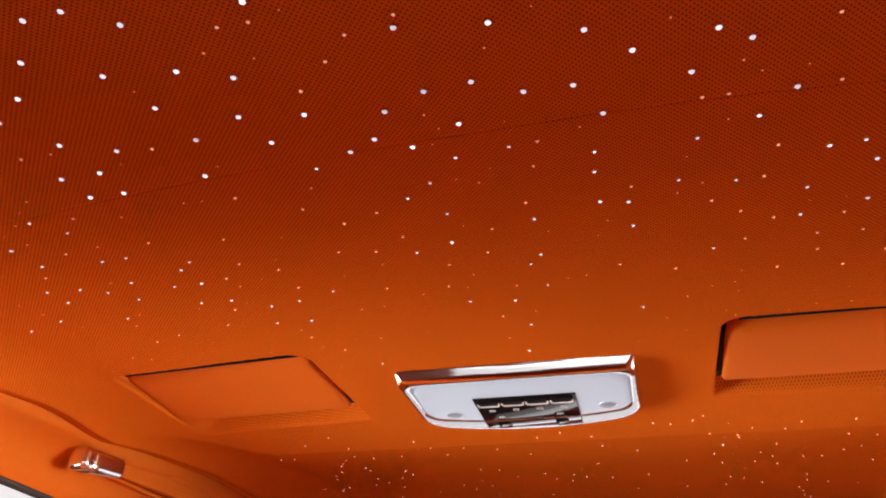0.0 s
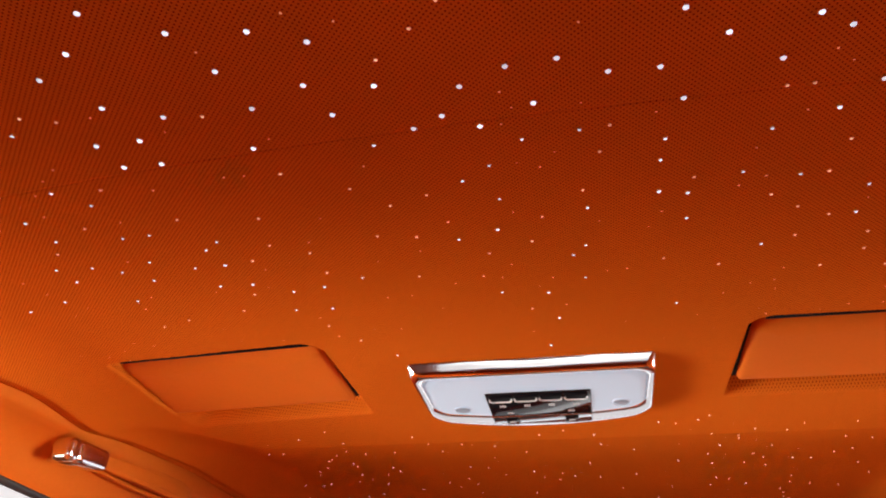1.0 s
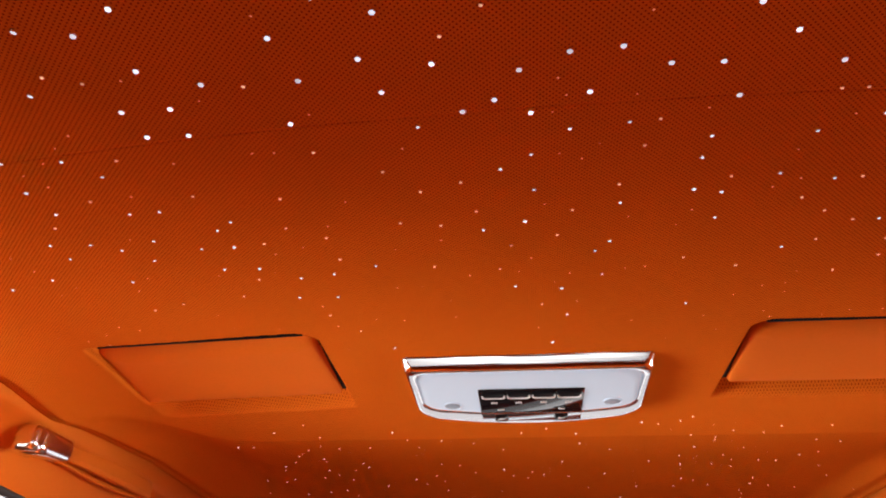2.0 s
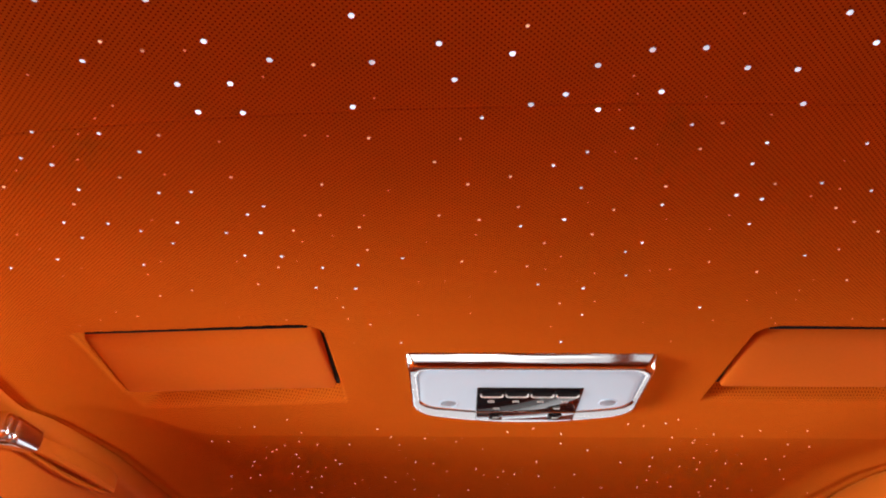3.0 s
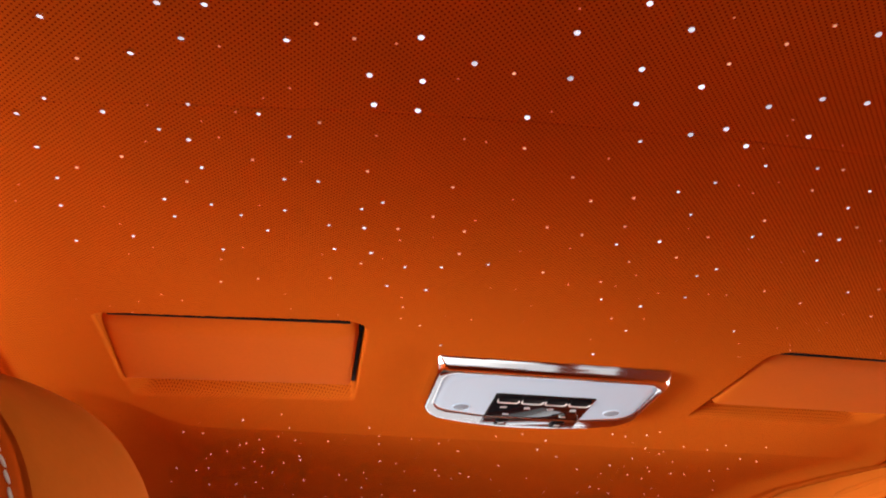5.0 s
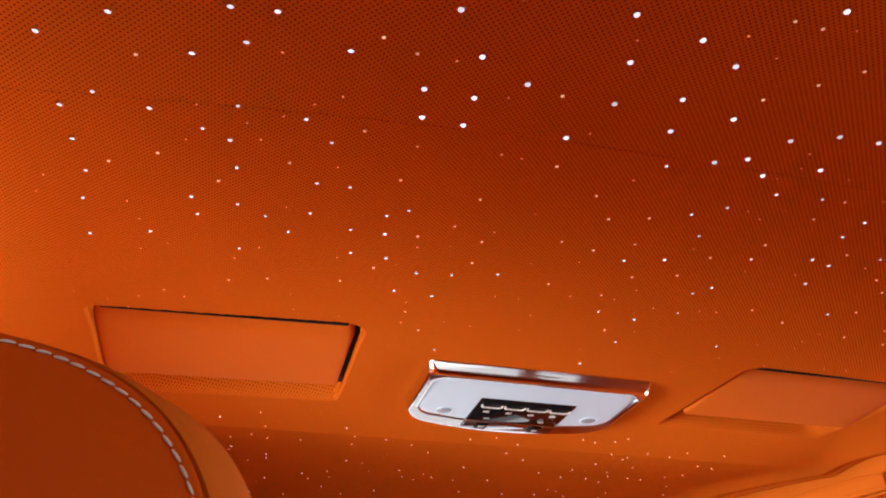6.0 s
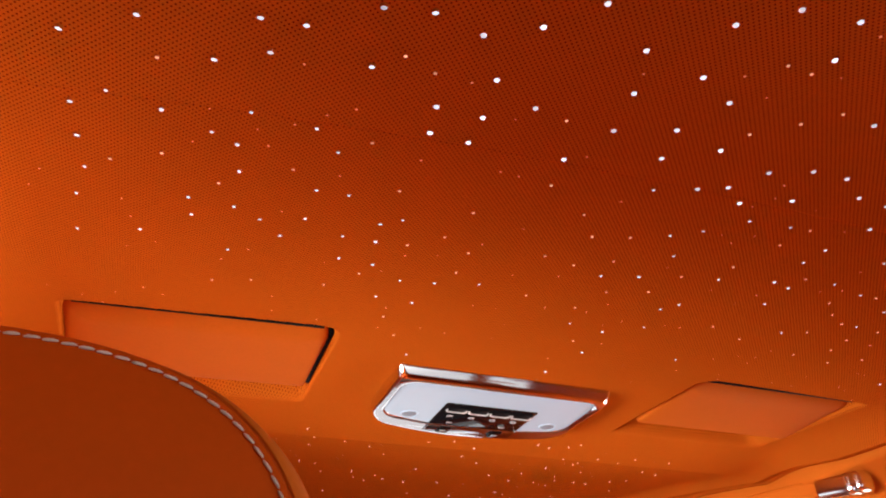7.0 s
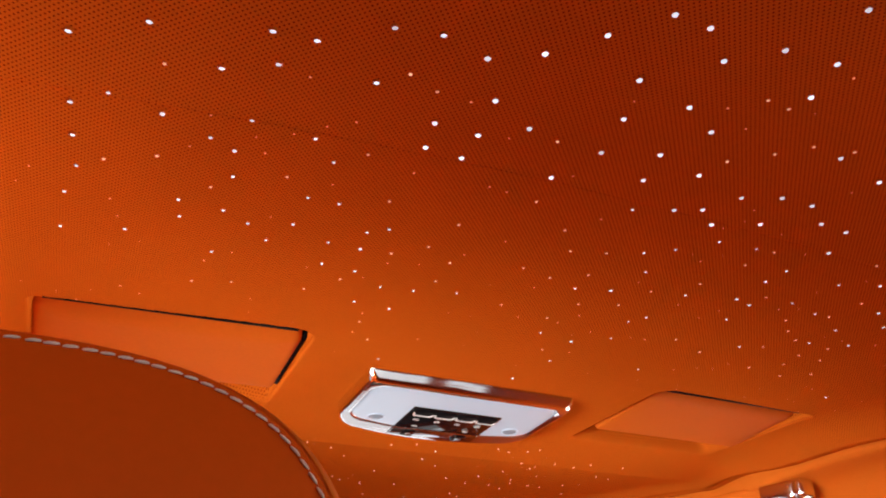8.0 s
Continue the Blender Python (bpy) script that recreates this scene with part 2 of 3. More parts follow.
def side_rail(name, sgn):
    prof = ((0.613, 1.240), (0.607, 1.182), (0.609, 1.175), (0.614, 1.1715), (0.626, 1.168), (0.640, 1.162), (0.653, 1.153), (0.663, 1.141),
            (0.672, 1.126), (0.679, 1.112), (0.688, 1.107), (0.72, 1.117), (0.735, 1.13), (0.735, 1.25), (0.66, 1.25))
    out = lambda a, y: a + widen(y) * (sgn > 0) * (1 - smooth01((a - 0.62) / 0.13))
    rings = [[(XC + sgn * out(a, y), y, z + fall(y) * (0.6 + 0.4 * smooth01((1.185 - z) / 0.075)) * (a < 0.73 and z < 1.19)) for a, z in prof] for y in spaced([(-1.3, 0.1), (0.7, 0.05), (2.2, 0.1)])]
    v, f = loft(rings, True, True, True)
    return tagged(solid(name, v, f, LEATHER), "smooth orange leather roof rail trim above the door window", "roof rail", kind="structure")


def wall_box(name, dims, label, material=TRIM, category="wall", bevel=0.0):
    return tagged(part(name, box(bmesh.new(), *dims, bevel=bevel), material, smooth=False), label, category, kind="structure")


for name, sgn, w0 in (("trim_left", -1, 0.30), ("trim_right", 1, 0.74)):
    side_rail(name, sgn)
    seal_prof = ((0.6795, 1.1115), (0.6815, 1.1065), (0.685, 1.1040), (0.689, 1.1040), (0.694, 1.1075), (0.694, 1.114))
    v, f = loft([[(XC + sgn * a, y, z + fall(y)) for a, z in seal_prof] for y in (w0, 0.8, 0.98, 1.30)], True, True, True)
    tagged(solid("window_seal", v, f, RUBBER), "black rubber seal along the top of the window", "seal", kind="structure")
    a, b = sorted((XC + sgn * 0.69, XC + sgn * 0.78))
    wall_box("wall_left" if sgn < 0 else "wall_right", (a, b, -1.3, 2.2, 0.0, 0.78), "orange leather door panel below the window", category="door panel")
    # the right rear gap is unseen, left open to whiten the chrome's reflections
    wall_box("pillar_quarter", (a, b, -1.3, -1.22 if sgn > 0 else -1.02, 0.78, 1.104), "orange leather covered rear quarter pillar", category="pillar")
    wall_box("pillar_rear", (a, b, -0.50 if sgn > 0 else -1.02, w0, 0.78, 1.104), "orange leather covered pillar behind the window", category="pillar")
    wall_box("pillar_front", (a, b, 1.30, 2.2, 0.78, 1.104), "orange leather covered pillar ahead of the window", category="pillar")
for lo, hi in ((0.0, 0.36), (0.98, 1.26)):
    wall_box("wall_front", (XC - 0.78, XC + 0.78, 2.2, 2.26, lo, hi), "plain orange leather panel round the windscreen")
for a, b in ((-0.78, -0.60), (0.60, 0.78)):
    wall_box("pillar_windscreen", (XC + a, XC + b, 2.2, 2.26, 0.36, 0.98), "orange leather covered pillar beside the windscreen", category="pillar")
for lo, hi in ((0.0, 0.55), (1.03, 1.26)):
    wall_box("wall_back", (XC - 0.78, XC + 0.78, -1.36, -1.3, lo, hi), "plain orange leather bulkhead round the back window")
for a, b in ((-0.78, -0.72), (0.72, 0.78)):
    wall_box("pillar_back", (XC + a, XC + b, -1.36, -1.3, 0.55, 1.03), "orange leather covered pillar beside the back window", category="pillar")
# unseen floor in three tones, picked for bounce on ceiling and chrome
wall_box("floor", (XC - 0.78, XC + 0.78, 0.70, 1.20, -0.05, 0.0), "unseen cabin floor, rust orange for its bounce", RUST_CARPET, "floor")
wall_box("floor_front", (XC - 0.78, XC + 0.78, 1.20, 2.26, -0.05, 0.0), "unseen front floor, grey for the chrome reflections", GREY_CARPET, "floor")
wall_box("floor_back", (XC - 0.78, XC + 0.78, -1.36, 0.70, -0.05, 0.0), "unseen back floor, orange leather for its red bounce", TRIM, "floor")


# added wall with its own glow, for white windows and chrome reflections
GLOW_WALL, _, sp = mat("white_glow_wall", (0.8, 0.8, 0.8), 0.9)
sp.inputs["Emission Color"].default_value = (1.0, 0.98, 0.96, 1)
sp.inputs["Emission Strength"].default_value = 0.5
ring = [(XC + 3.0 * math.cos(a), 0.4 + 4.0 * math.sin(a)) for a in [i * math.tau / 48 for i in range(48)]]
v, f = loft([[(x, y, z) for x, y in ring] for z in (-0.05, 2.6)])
tagged(solid("backdrop", v, f, GLOW_WALL), "plain white glowing wall around the car, standing in for the outside", "backdrop", kind="structure")
gr = bmesh.new()
bmesh.ops.create_circle(gr, cap_ends=True, segments=48, radius=60)
g = part("ground", gr, CARPET, smooth=False)
g.location = (0, 0, -0.06)
tagged(g, "dark plain floor outside the car", "ground", kind="structure")


# ---- sun visors ----
def rounded_rect(x0, x1, y0, y1, r, n=6):
    """Corners as radii in the order (x0,y0), (x1,y0), (x1,y1), (x0,y1)."""
    rr = r if isinstance(r, (tuple, list)) else (r,) * 4
    pts = []
    for (cx, cy, a), q in zip(((x0, y0, 180), (x1, y0, 270), (x1, y1, 0), (x0, y1, 90)), rr):
        mx, my = cx + (q if cx == x0 else -q), cy + (q if cy == y0 else -q)
        pts += [(mx + q * math.cos(radians(a + 90 * i / n)), my + q * math.sin(radians(a + 90 * i / n))) for i in range(n + 1)]
    return pts


def shrink(x0, x1, y0, y1, r, d, n=6):
    """The same outline drawn d further in, with its corners tightened."""
    rr = r if isinstance(r, (tuple, list)) else (r,) * 4
    return rounded_rect(x0 + d, x1 - d, y0 + d, y1 - d, tuple(max(q - d, 0.0006) for q in rr), n)


def sun_visor(x0, x1, outer_left, lean, short):
    x0, x1 = (x0 - 0.0095, x1) if outer_left else (x0, x1 + 0.0095)
    y0, y1 = 0.742, 0.892 - short
    corner = (0.011, 0.022, 0.006, 0.006) if outer_left else (0.022, 0.011, 0.006, 0.006)
    zf = lambda y: 1.2160 + (1.2030 - 1.2160) * (y - y0) / (y1 - y0)
    skew = lambda x: lean * ((x1 - x) if outer_left else (x - x0)) / (x1 - x0)
    steps = ((0.004, 0.018), (0.0, 0.015), (0.0, 0.0090), (0.0004, 0.0055), (0.0014, 0.0032), (0.0032, 0.0016), (0.0065, 0.0006), (0.012, 0.0), (0.020, -0.0006), (0.030, -0.0009))
    rings = [[(x, y + skew(x), zf(y) + dz + 0.014 * max(0.0, 1 - (y - y0) / 0.020) ** 2) for x, y in shrink(x0, x1, y0, y1, corner, d)] for d, dz in steps]
    v, f = loft(rings, True, True, True)
    root = new("sun_visor")
    root.location = ((x0 + x1) / 2, 0.81, 1.212)
    flap = solid("flap", v, f, LEATHER, root)
    flap.matrix_parent_inverse = Matrix.Translation(root.location).inverted()
    # added black strips that draw the shade: in the slot along the near edge, and in the gap at the inner end
    a, b = (x0 + 0.012, x1 - 0.011) if outer_left else (x0 + 0.011, x1 - 0.012)
    tube = [[(x, 0.7335 + skew(x) + 0.0032 * math.cos(i * math.tau / 12), 1.2200 + 0.0032 * math.sin(i * math.tau / 12)) for i in range(12)] for x in (a, b)]
    v, f = loft(tube, True, True, True)
    solid("slot_shade", v, f, SATIN, root, "black strip drawing the shade in the slot").matrix_parent_inverse = Matrix.Translation(root.location).inverted()
    e, s = (x1, 1) if outer_left else (x0, -1)
    plate = [[(e + s * u, y + skew(e), zf(y) + w) for u, w in ((-0.001, 0.0075), (0.0042, 0.0060), (0.0042, 0.016), (-0.001, 0.016))] for y in spaced([(y0 + 0.014, 0.02), (y1 - 0.004, 0.0)])]
    v, f = loft(plate, True, True, True)
    solid("gap_shade", v, f, SATIN, root, "black strip drawing the shade in the end gap").matrix_parent_inverse = Matrix.Translation(root.location).inverted()
    return tagged(root, "smooth orange leather sun visor folded up into its headliner pocket", "sun visor", "sun visors")


sun_visor(*VISORS[0], True, SKEW[0], SHORT[0])
sun_visor(*VISORS[1], False, SKEW[1], SHORT[1])


# ---- overhead console ----
def overhead_console():
    hw, y0, y1, bow = 0.1412, 0.787, 0.937, 0.036
    base = Vector((XC, 0.86, 1.2))
    root = new("overhead_console")
    root.location = base
    inv = Matrix.Translation(base).inverted()

    def keep(ob):
        ob.matrix_parent_inverse = inv
        return ob

    top = lambda y: 1.2125 - 0.055 * (y - y0)

    def ring(d, dz, band=0.0):
        """The outline d further in and dz lower; band: how much further in its far side lies."""
        c, far_y = 0.005 + 1.6 * max(d, 0.0), y1 - band
        raw = shrink(-hw, hw, y0, far_y, (c + d, c + d, 0.032, 0.032), d, 8)
        q = max(0.032 - d, 0.0006)
        far = [(hw - d - q) * (1 - 2 * i / 16) for i in range(1, 16)]
        pts = raw[:27] + [(x, far_y - d) for x in far] + raw[27:]
        line = [(XC + x + 0.004 * (x > 0) * smooth01((y - y0) / 0.03), y + bow * max(0.0, (y - y0) / (far_y - y0)) ** 3 * (1 - (x / hw) ** 2)) for x, y in pts]
        if band:
            return [(x, y, top(y) - 0.0184 + (dz + 0.0184) * (1 - 0.92 * min(1.0, (y - y0) / 0.145))) for x, y in line]
        return [(x, y, top(y) + dz) for x, y in line]

    steps = ((-0.001, 0.004), (0.0, -0.002), (0.0008, -0.0060), (0.0018, -0.0100), (0.0030, -0.0140), (0.0037, -0.0158), (0.0050, -0.0174), (0.0068, -0.0182), (0.0086, -0.0184),
             (0.0088, -0.0184, 0.0005), (0.0098, -0.0184, 0.0185), (0.0100, -0.0183, 0.019), (0.0114, -0.0178, 0.0195), (0.0126, -0.0162, 0.020), (0.0136, -0.0130, 0.020), (0.0142, -0.0085, 0.020))
    v, f = loft([ring(*s) for s in steps])
    keep(solid("chrome_frame", v, f, CHROME, root, "polished chrome surround"))
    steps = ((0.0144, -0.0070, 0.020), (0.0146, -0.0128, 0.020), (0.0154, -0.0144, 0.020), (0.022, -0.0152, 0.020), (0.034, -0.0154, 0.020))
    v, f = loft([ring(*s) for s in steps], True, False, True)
    keep(solid("diffuser", v, f, GLOW_ACRYLIC, root, "white light cover, bluish with an added glow"))

    # switch block across the middle of the far edge
    face = lambda y: top(y) - 0.0156 - 0.0027 * min(1.0, (y - y0) / 0.145)
    px, py0, py1, off = 0.0630, 0.851, 0.9485, 0.0048

    def slab(name, x0, x1, ya, yb, drop, thick, material, parent, r=0.002, label="", bevel=0.0008):
        rs = [[(x, y, face(y) - drop + dz) for x, y in shrink(XC + x0, XC + x1, ya, yb, r, d, 3)] for d, dz in ((0, thick), (0, bevel), (bevel, 0.0))]
        vv, ff = loft(rs, True, True, True)
        ob = solid(name, vv, ff, material, parent, label)
        return keep(ob) if parent is root else ob

    block = slab("switch_panel", off - px, off + px, py0, py1, 0.0012, 0.006, BLACK, root, 0.002, "gloss black switch panel")
    slab("lower_strip", off - px + 0.0005, off + px - 0.0005, 0.922, py1 - 0.0004, 0.0020, 0.002, DARK_CHROME, block, 0.001, "smoked chrome strip")
    w = 0.0285
    for i in range(4):
        c = off - 0.0450 + 0.0300 * i
        slab("switch", c - w / 2, c + w / 2, 0.855, 0.871, 0.0030, 0.003, SATIN, block, 0.003, "", 0.0012)
        h, bend = w / 2 - 0.0012, [(1 - math.cos(radians(15 * k)), math.sin(radians(15 * k))) for k in range(7)]
        side = [(h - 0.004 * p, 0.8665 + 0.004 * q) for p, q in bend]
        path = [(-h, 0.8630)] + [(-x, y) for x, y in side] + [(x, y) for x, y in reversed(side)] + [(h, 0.8630)]
        rings = []
        for k, (x, y) in enumerate(path):
            (xa, ya), (xb, yb) = path[max(k - 1, 0)], path[min(k + 1, len(path) - 1)]
            n = Vector((yb - ya, xa - xb)).normalized()
            rings.append([(XC + c + x + 0.0009 * math.cos(a) * n.x, y + 0.0009 * math.cos(a) * n.y, face(y) - 0.0036 + 0.0009 * math.sin(a))
                          for a in [i * math.tau / 8 for i in range(8)]])
        vv, ff = loft(rings, True, True, True)
        solid("switch_lip", vv, ff, SILVER, block, "thin curved silver lip")
        for k in (-1, 0, 1):
            slab("icon_bar", c + k * 0.0028 - 0.0009, c + k * 0.0028 + 0.0009, 0.886 + 0.001 * abs(k), 0.893, 0.0014, 0.0006, PRINT, block, 0.0003, "", 0.0001)
    for c in (off - 0.0375, off + 0.0375):
        slab("push_button", c - 0.0085, c + 0.0085, 0.926, 0.946, 0.0036, 0.003, BLACK, block, 0.002, "small square push button", 0.0008)
        slab("button_print", c - 0.004, c + 0.004, 0.9345, 0.9375, 0.0040, 0.0008, PRINT, block, 0.0003, "", 0.0001)
        slab("icon_bar", c - 0.004, c + 0.004, 0.9105, 0.9135, 0.0014, 0.0006, PRINT, block, 0.0003, "", 0.0001)
    for c, yc in ((-0.0920, 0.900), (0.1030, 0.895)):
        circ = lambda r, dz: [(XC + c + r * math.cos(a), yc + r * 1.0 * math.sin(a), face(yc + r * math.sin(a)) + dz) for a in [i * math.tau / 28 for i in range(28)]]
        vv, ff = loft([circ(0.0120, 0.002), circ(0.0120, -0.0005), circ(0.0114, -0.0010), circ(0.0102, -0.0008), circ(0.0092, 0.0012)])
        # the ring takes the cover's added glow to blend with it
        bez = keep(solid("lamp_bezel", vv, ff, GLOW_ACRYLIC, root, "white ring of a reading lamp, with the cover's added glow"))
        vv, ff = loft([circ(0.0098, 0.0002), circ(0.0085, -0.0004), circ(0.006, -0.0012), circ(0.003, -0.0016)], True, True, True)
        solid("lamp_lens", vv, ff, FROSTED, bez, "frosted lamp lens")
    return tagged(root, "overhead console with chrome surround, white light cover and black switches", "overhead console")


overhead_console()


# ---- grab handles ----
def grab_handle(sgn):
    base = Vector((XC + sgn * 0.640, 0.92, 1.160))
    root = new("grab_handle")
    root.location = base
    inv = Matrix.Translation(base).inverted()

    def tube(stations, n=28, power=2.2):
        """Rings along y: (y, dx, z, half width, half height)."""
        rings = []
        for y, dx, z, hx, hz in stations:
            r = []
            for i in range(n):
                a = math.tau * i / n
                c, s = math.cos(a), math.sin(a)
                q = lambda t: math.copysign(abs(t) ** (2 / power), t)
                r.append((XC + sgn * (dx + hx * q(c)), y, z + hz * q(s)))
            rings.append(r)
        return loft(rings, True, True, True)

    def put(name, vf, material, label, parent=root):
        ob = solid(name, vf[0], vf[1], material, parent, label)
        if parent is root:
            ob.matrix_parent_inverse = inv
        return ob

    cap = put("end_cap", tube([(0.8580, 0.622, 1.149, 0.0060, 0.0060), (0.8584, 0.622, 1.149, 0.0105, 0.0105), (0.8596, 0.622, 1.149, 0.0136, 0.0136),
                               (0.8620, 0.622, 1.149, 0.0156, 0.0156), (0.8660, 0.622, 1.149, 0.0166, 0.0166), (0.8735, 0.622, 1.149, 0.0170, 0.0170), (0.8745, 0.622, 1.149, 0.0164, 0.0164)], 36, 4.0), SOFT_CHROME, "squarish chrome end cap")
    put("sleeve", tube([(0.8750, 0.622, 1.149, 0.0158, 0.0158), (0.8762, 0.622, 1.149, 0.0170, 0.0170), (0.890, 0.622, 1.149, 0.0174, 0.0172),
                        (0.940, 0.625, 1.152, 0.0168, 0.0160), (0.946, 0.626, 1.153, 0.0166, 0.0156), (0.948, 0.626, 1.153, 0.0155, 0.0145)], 36, 4.0), SOFT_CHROME, "chrome sleeve", cap)
    put("strap", tube([(0.946, 0.629, 1.156, 0.0060, 0.0125), (1.00, 0.620, 1.1555, 0.0060, 0.0145), (1.08, 0.612, 1.1530, 0.0060, 0.0155),
                       (1.15, 0.611, 1.1515, 0.0060, 0.0160), (1.178, 0.614, 1.1510, 0.0062, 0.0155), (1.1850, 0.616, 1.1510, 0.0060, 0.0148), (1.1885, 0.618, 1.1510, 0.0045, 0.0128), (1.1898, 0.620, 1.1510, 0.0020, 0.0095)], 24, 5),
        LEATHER, "orange leather grip strap")
    for off in (-0.0085, 0.0085):
        put("stitch_line", tube([(0.952, 0.6222, 1.156 + off * 0.9, 0.0006, 0.0008), (1.00, 0.6136, 1.1555 + off, 0.0006, 0.0008), (1.08, 0.6056, 1.1530 + off, 0.0006, 0.0008),
                                 (1.15, 0.6046, 1.1515 + off, 0.0006, 0.0008), (1.178, 0.6074, 1.1510 + off, 0.0006, 0.0008)], 8, 2.0), LEATHER, "raised seam along the strap")
    put("lower_strap", tube([(0.946, 0.640, 1.145, 0.0060, 0.0045), (1.00, 0.640, 1.1430, 0.0045, 0.0034), (1.06, 0.639, 1.1385, 0.0045, 0.0032),
                             (1.12, 0.632, 1.1360, 0.0045, 0.0034), (1.165, 0.622, 1.1370, 0.0045, 0.0045), (1.182, 0.6165, 1.1415, 0.0045, 0.0055)], 20, 4),
        LEATHER, "orange leather underside of the strap loop")
    foot = bmesh.new()
    box(foot, *sorted((XC + sgn * 0.626, XC + sgn * 0.668)), 0.884, 0.930, 1.138, 1.160, 0.004)
    f = part("mount", foot, CHROME, root)
    f.matrix_parent_inverse = inv
    return tagged(root, "orange leather strap grab handle with chrome end cap", "grab handle", "grab handles")


grab_handle(-1)
grab_handle(1)


# ---- car seat with its stitched headrest ----
def car_seat():
    hx, hz, half_w = -0.594, 0.862, 0.1186
    root = new("car_seat")
    root.location = (hx, 0.35, 0.0)
    inv = Matrix.Translation(root.location).inverted()
    N = 120

    def outline(grow, n=N, lift=0.0):
        """Rounded pillow outline in x and z, grown by a margin and raised by a lift."""
        pts = []
        for i in range(n):
            a = math.tau * i / n
            c, s = math.cos(a), math.sin(a)
            e = 2 / 3.4
            pts.append((hx + (half_w + grow * (1.25 if grow > 0.004 else 1.0)) * math.copysign(abs(c) ** e, c), hz + (0.1207 + (0.0022 + 0.45 * grow if grow > 0.004 else grow) + lift) * math.copysign(abs(s) ** e, s)))
        return pts

    layers = ((-0.105, 0.2245), (-0.09, 0.2247), (-0.06, 0.2255), (-0.03, 0.2275), (-0.012, 0.2300), (-0.004, 0.2325), (-0.0012, 0.2338), (0.0016, 0.2346), (0.0030, 0.2343), (0.0038, 0.2352),
              (0.0040, 0.2362), (0.0045, 0.2370), (0.0082, 0.2440), (0.0120, 0.2560), (0.0145, 0.2720, 0.001), (0.0160, 0.2880, 0.005), (0.0165, 0.304, 0.009),
              (0.0165, 0.320, 0.012), (0.0155, 0.334, 0.013), (0.0125, 0.347, 0.011), (0.006, 0.358, 0.006), (-0.006, 0.367, -0.004), (-0.06, 0.372, -0.05))
    rings = [[(x, y, z) for x, z in outline(g, N, *lift)] for g, y, *lift in layers]
    v, f = loft(rings[:12], True, True, False)
    head = solid("headrest", v, f, SEAT_SHADE, root, "smooth orange leather headrest, shade put into its colour, with contrast stitching")
    head.matrix_parent_inverse = inv
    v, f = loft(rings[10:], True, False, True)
    # same leather without that shade in its colour, so the panel looks lit
    solid("side_panel", v, f, LEATHER, head, "orange leather side panel, lit copy of the headrest leather")

    # one stitch, shared by all
    st = []
    for y, r in ((-0.0021, 0.00012), (-0.0018, 0.00034), (-0.0008, 0.00050), (0.0008, 0.00050), (0.0018, 0.00034), (0.0021, 0.00012)):
        st.append([(r * 0.95 * math.cos(i * math.tau / 8), y, 0.0004 * (1 - (y / 0.0021) ** 2) + r * math.sin(i * math.tau / 8)) for i in range(8)])
    sv, sf = loft(st, True, True, True)
    sme = mesh_from("stitch", sv, sf)
    sme.materials.append(THREAD)
    ring = outline(0.0016, 1440)
    pos, last, acc = [], None, 0.0
    for i, p in enumerate(ring):
        if last is not None:
            acc += (Vector(p) - Vector(last)).length
        if last is None or acc >= 0.0045:
            q = ring[(i + 1) % 1440]
            pos.append((p, math.atan2(q[1] - p[1], q[0] - p[0])))
            acc = 0.0
        last = p
    for (x, z), a in pos:
        if z < 0.86:
            continue
        ob = new("stitch", sme)
        ob.parent = head
        along = Vector((math.cos(a + 0.10), 0, math.sin(a + 0.10)))
        out = Vector((0, -1, 0))
        side = along.cross(out)
        m = Matrix((side, along, out)).transposed().to_4x4()
        m.translation = Vector((x, 0.2341, z))
        ob.matrix_basis = m
    for dx in (-0.06, 0.06):
        b = bmesh.new()
        bmesh.ops.create_cone(b, cap_ends=True, segments=16, radius1=0.006, radius2=0.006, depth=0.16, matrix=Matrix.Translation((hx + dx, 0.292, 0.69)))
        part("headrest_post", b, CHROME, root).matrix_parent_inverse = inv
    prof = [(0.0, 0.06), (0.03, 0.075), (0.30, 0.075), (0.62, 0.060), (0.655, 0.045), (0.662, 0.02)]
    rings = []
    for z, t in prof:
        w = 0.25 - 0.10 * (z / 0.66) ** 3
        rings.append([(x, 0.29 + y, z + 0.02) for x, y in rounded_rect(hx - w, hx + w, -t, t, min(t * 0.9, 0.05), 5)])
    v, f = loft(rings, True, True, True)
    solid("backrest", v, f, SEAT_SHADE, root).matrix_parent_inverse = inv
    b = box(bmesh.new(), hx - 0.25, hx + 0.25, 0.36, 0.80, 0.02, 0.30, 0.04, 4)
    part("cushion", b, SEAT_SHADE, root).matrix_parent_inverse = inv
    return tagged(root, "orange leather car seat with white-stitched headrest", "car seat")


car_seat()


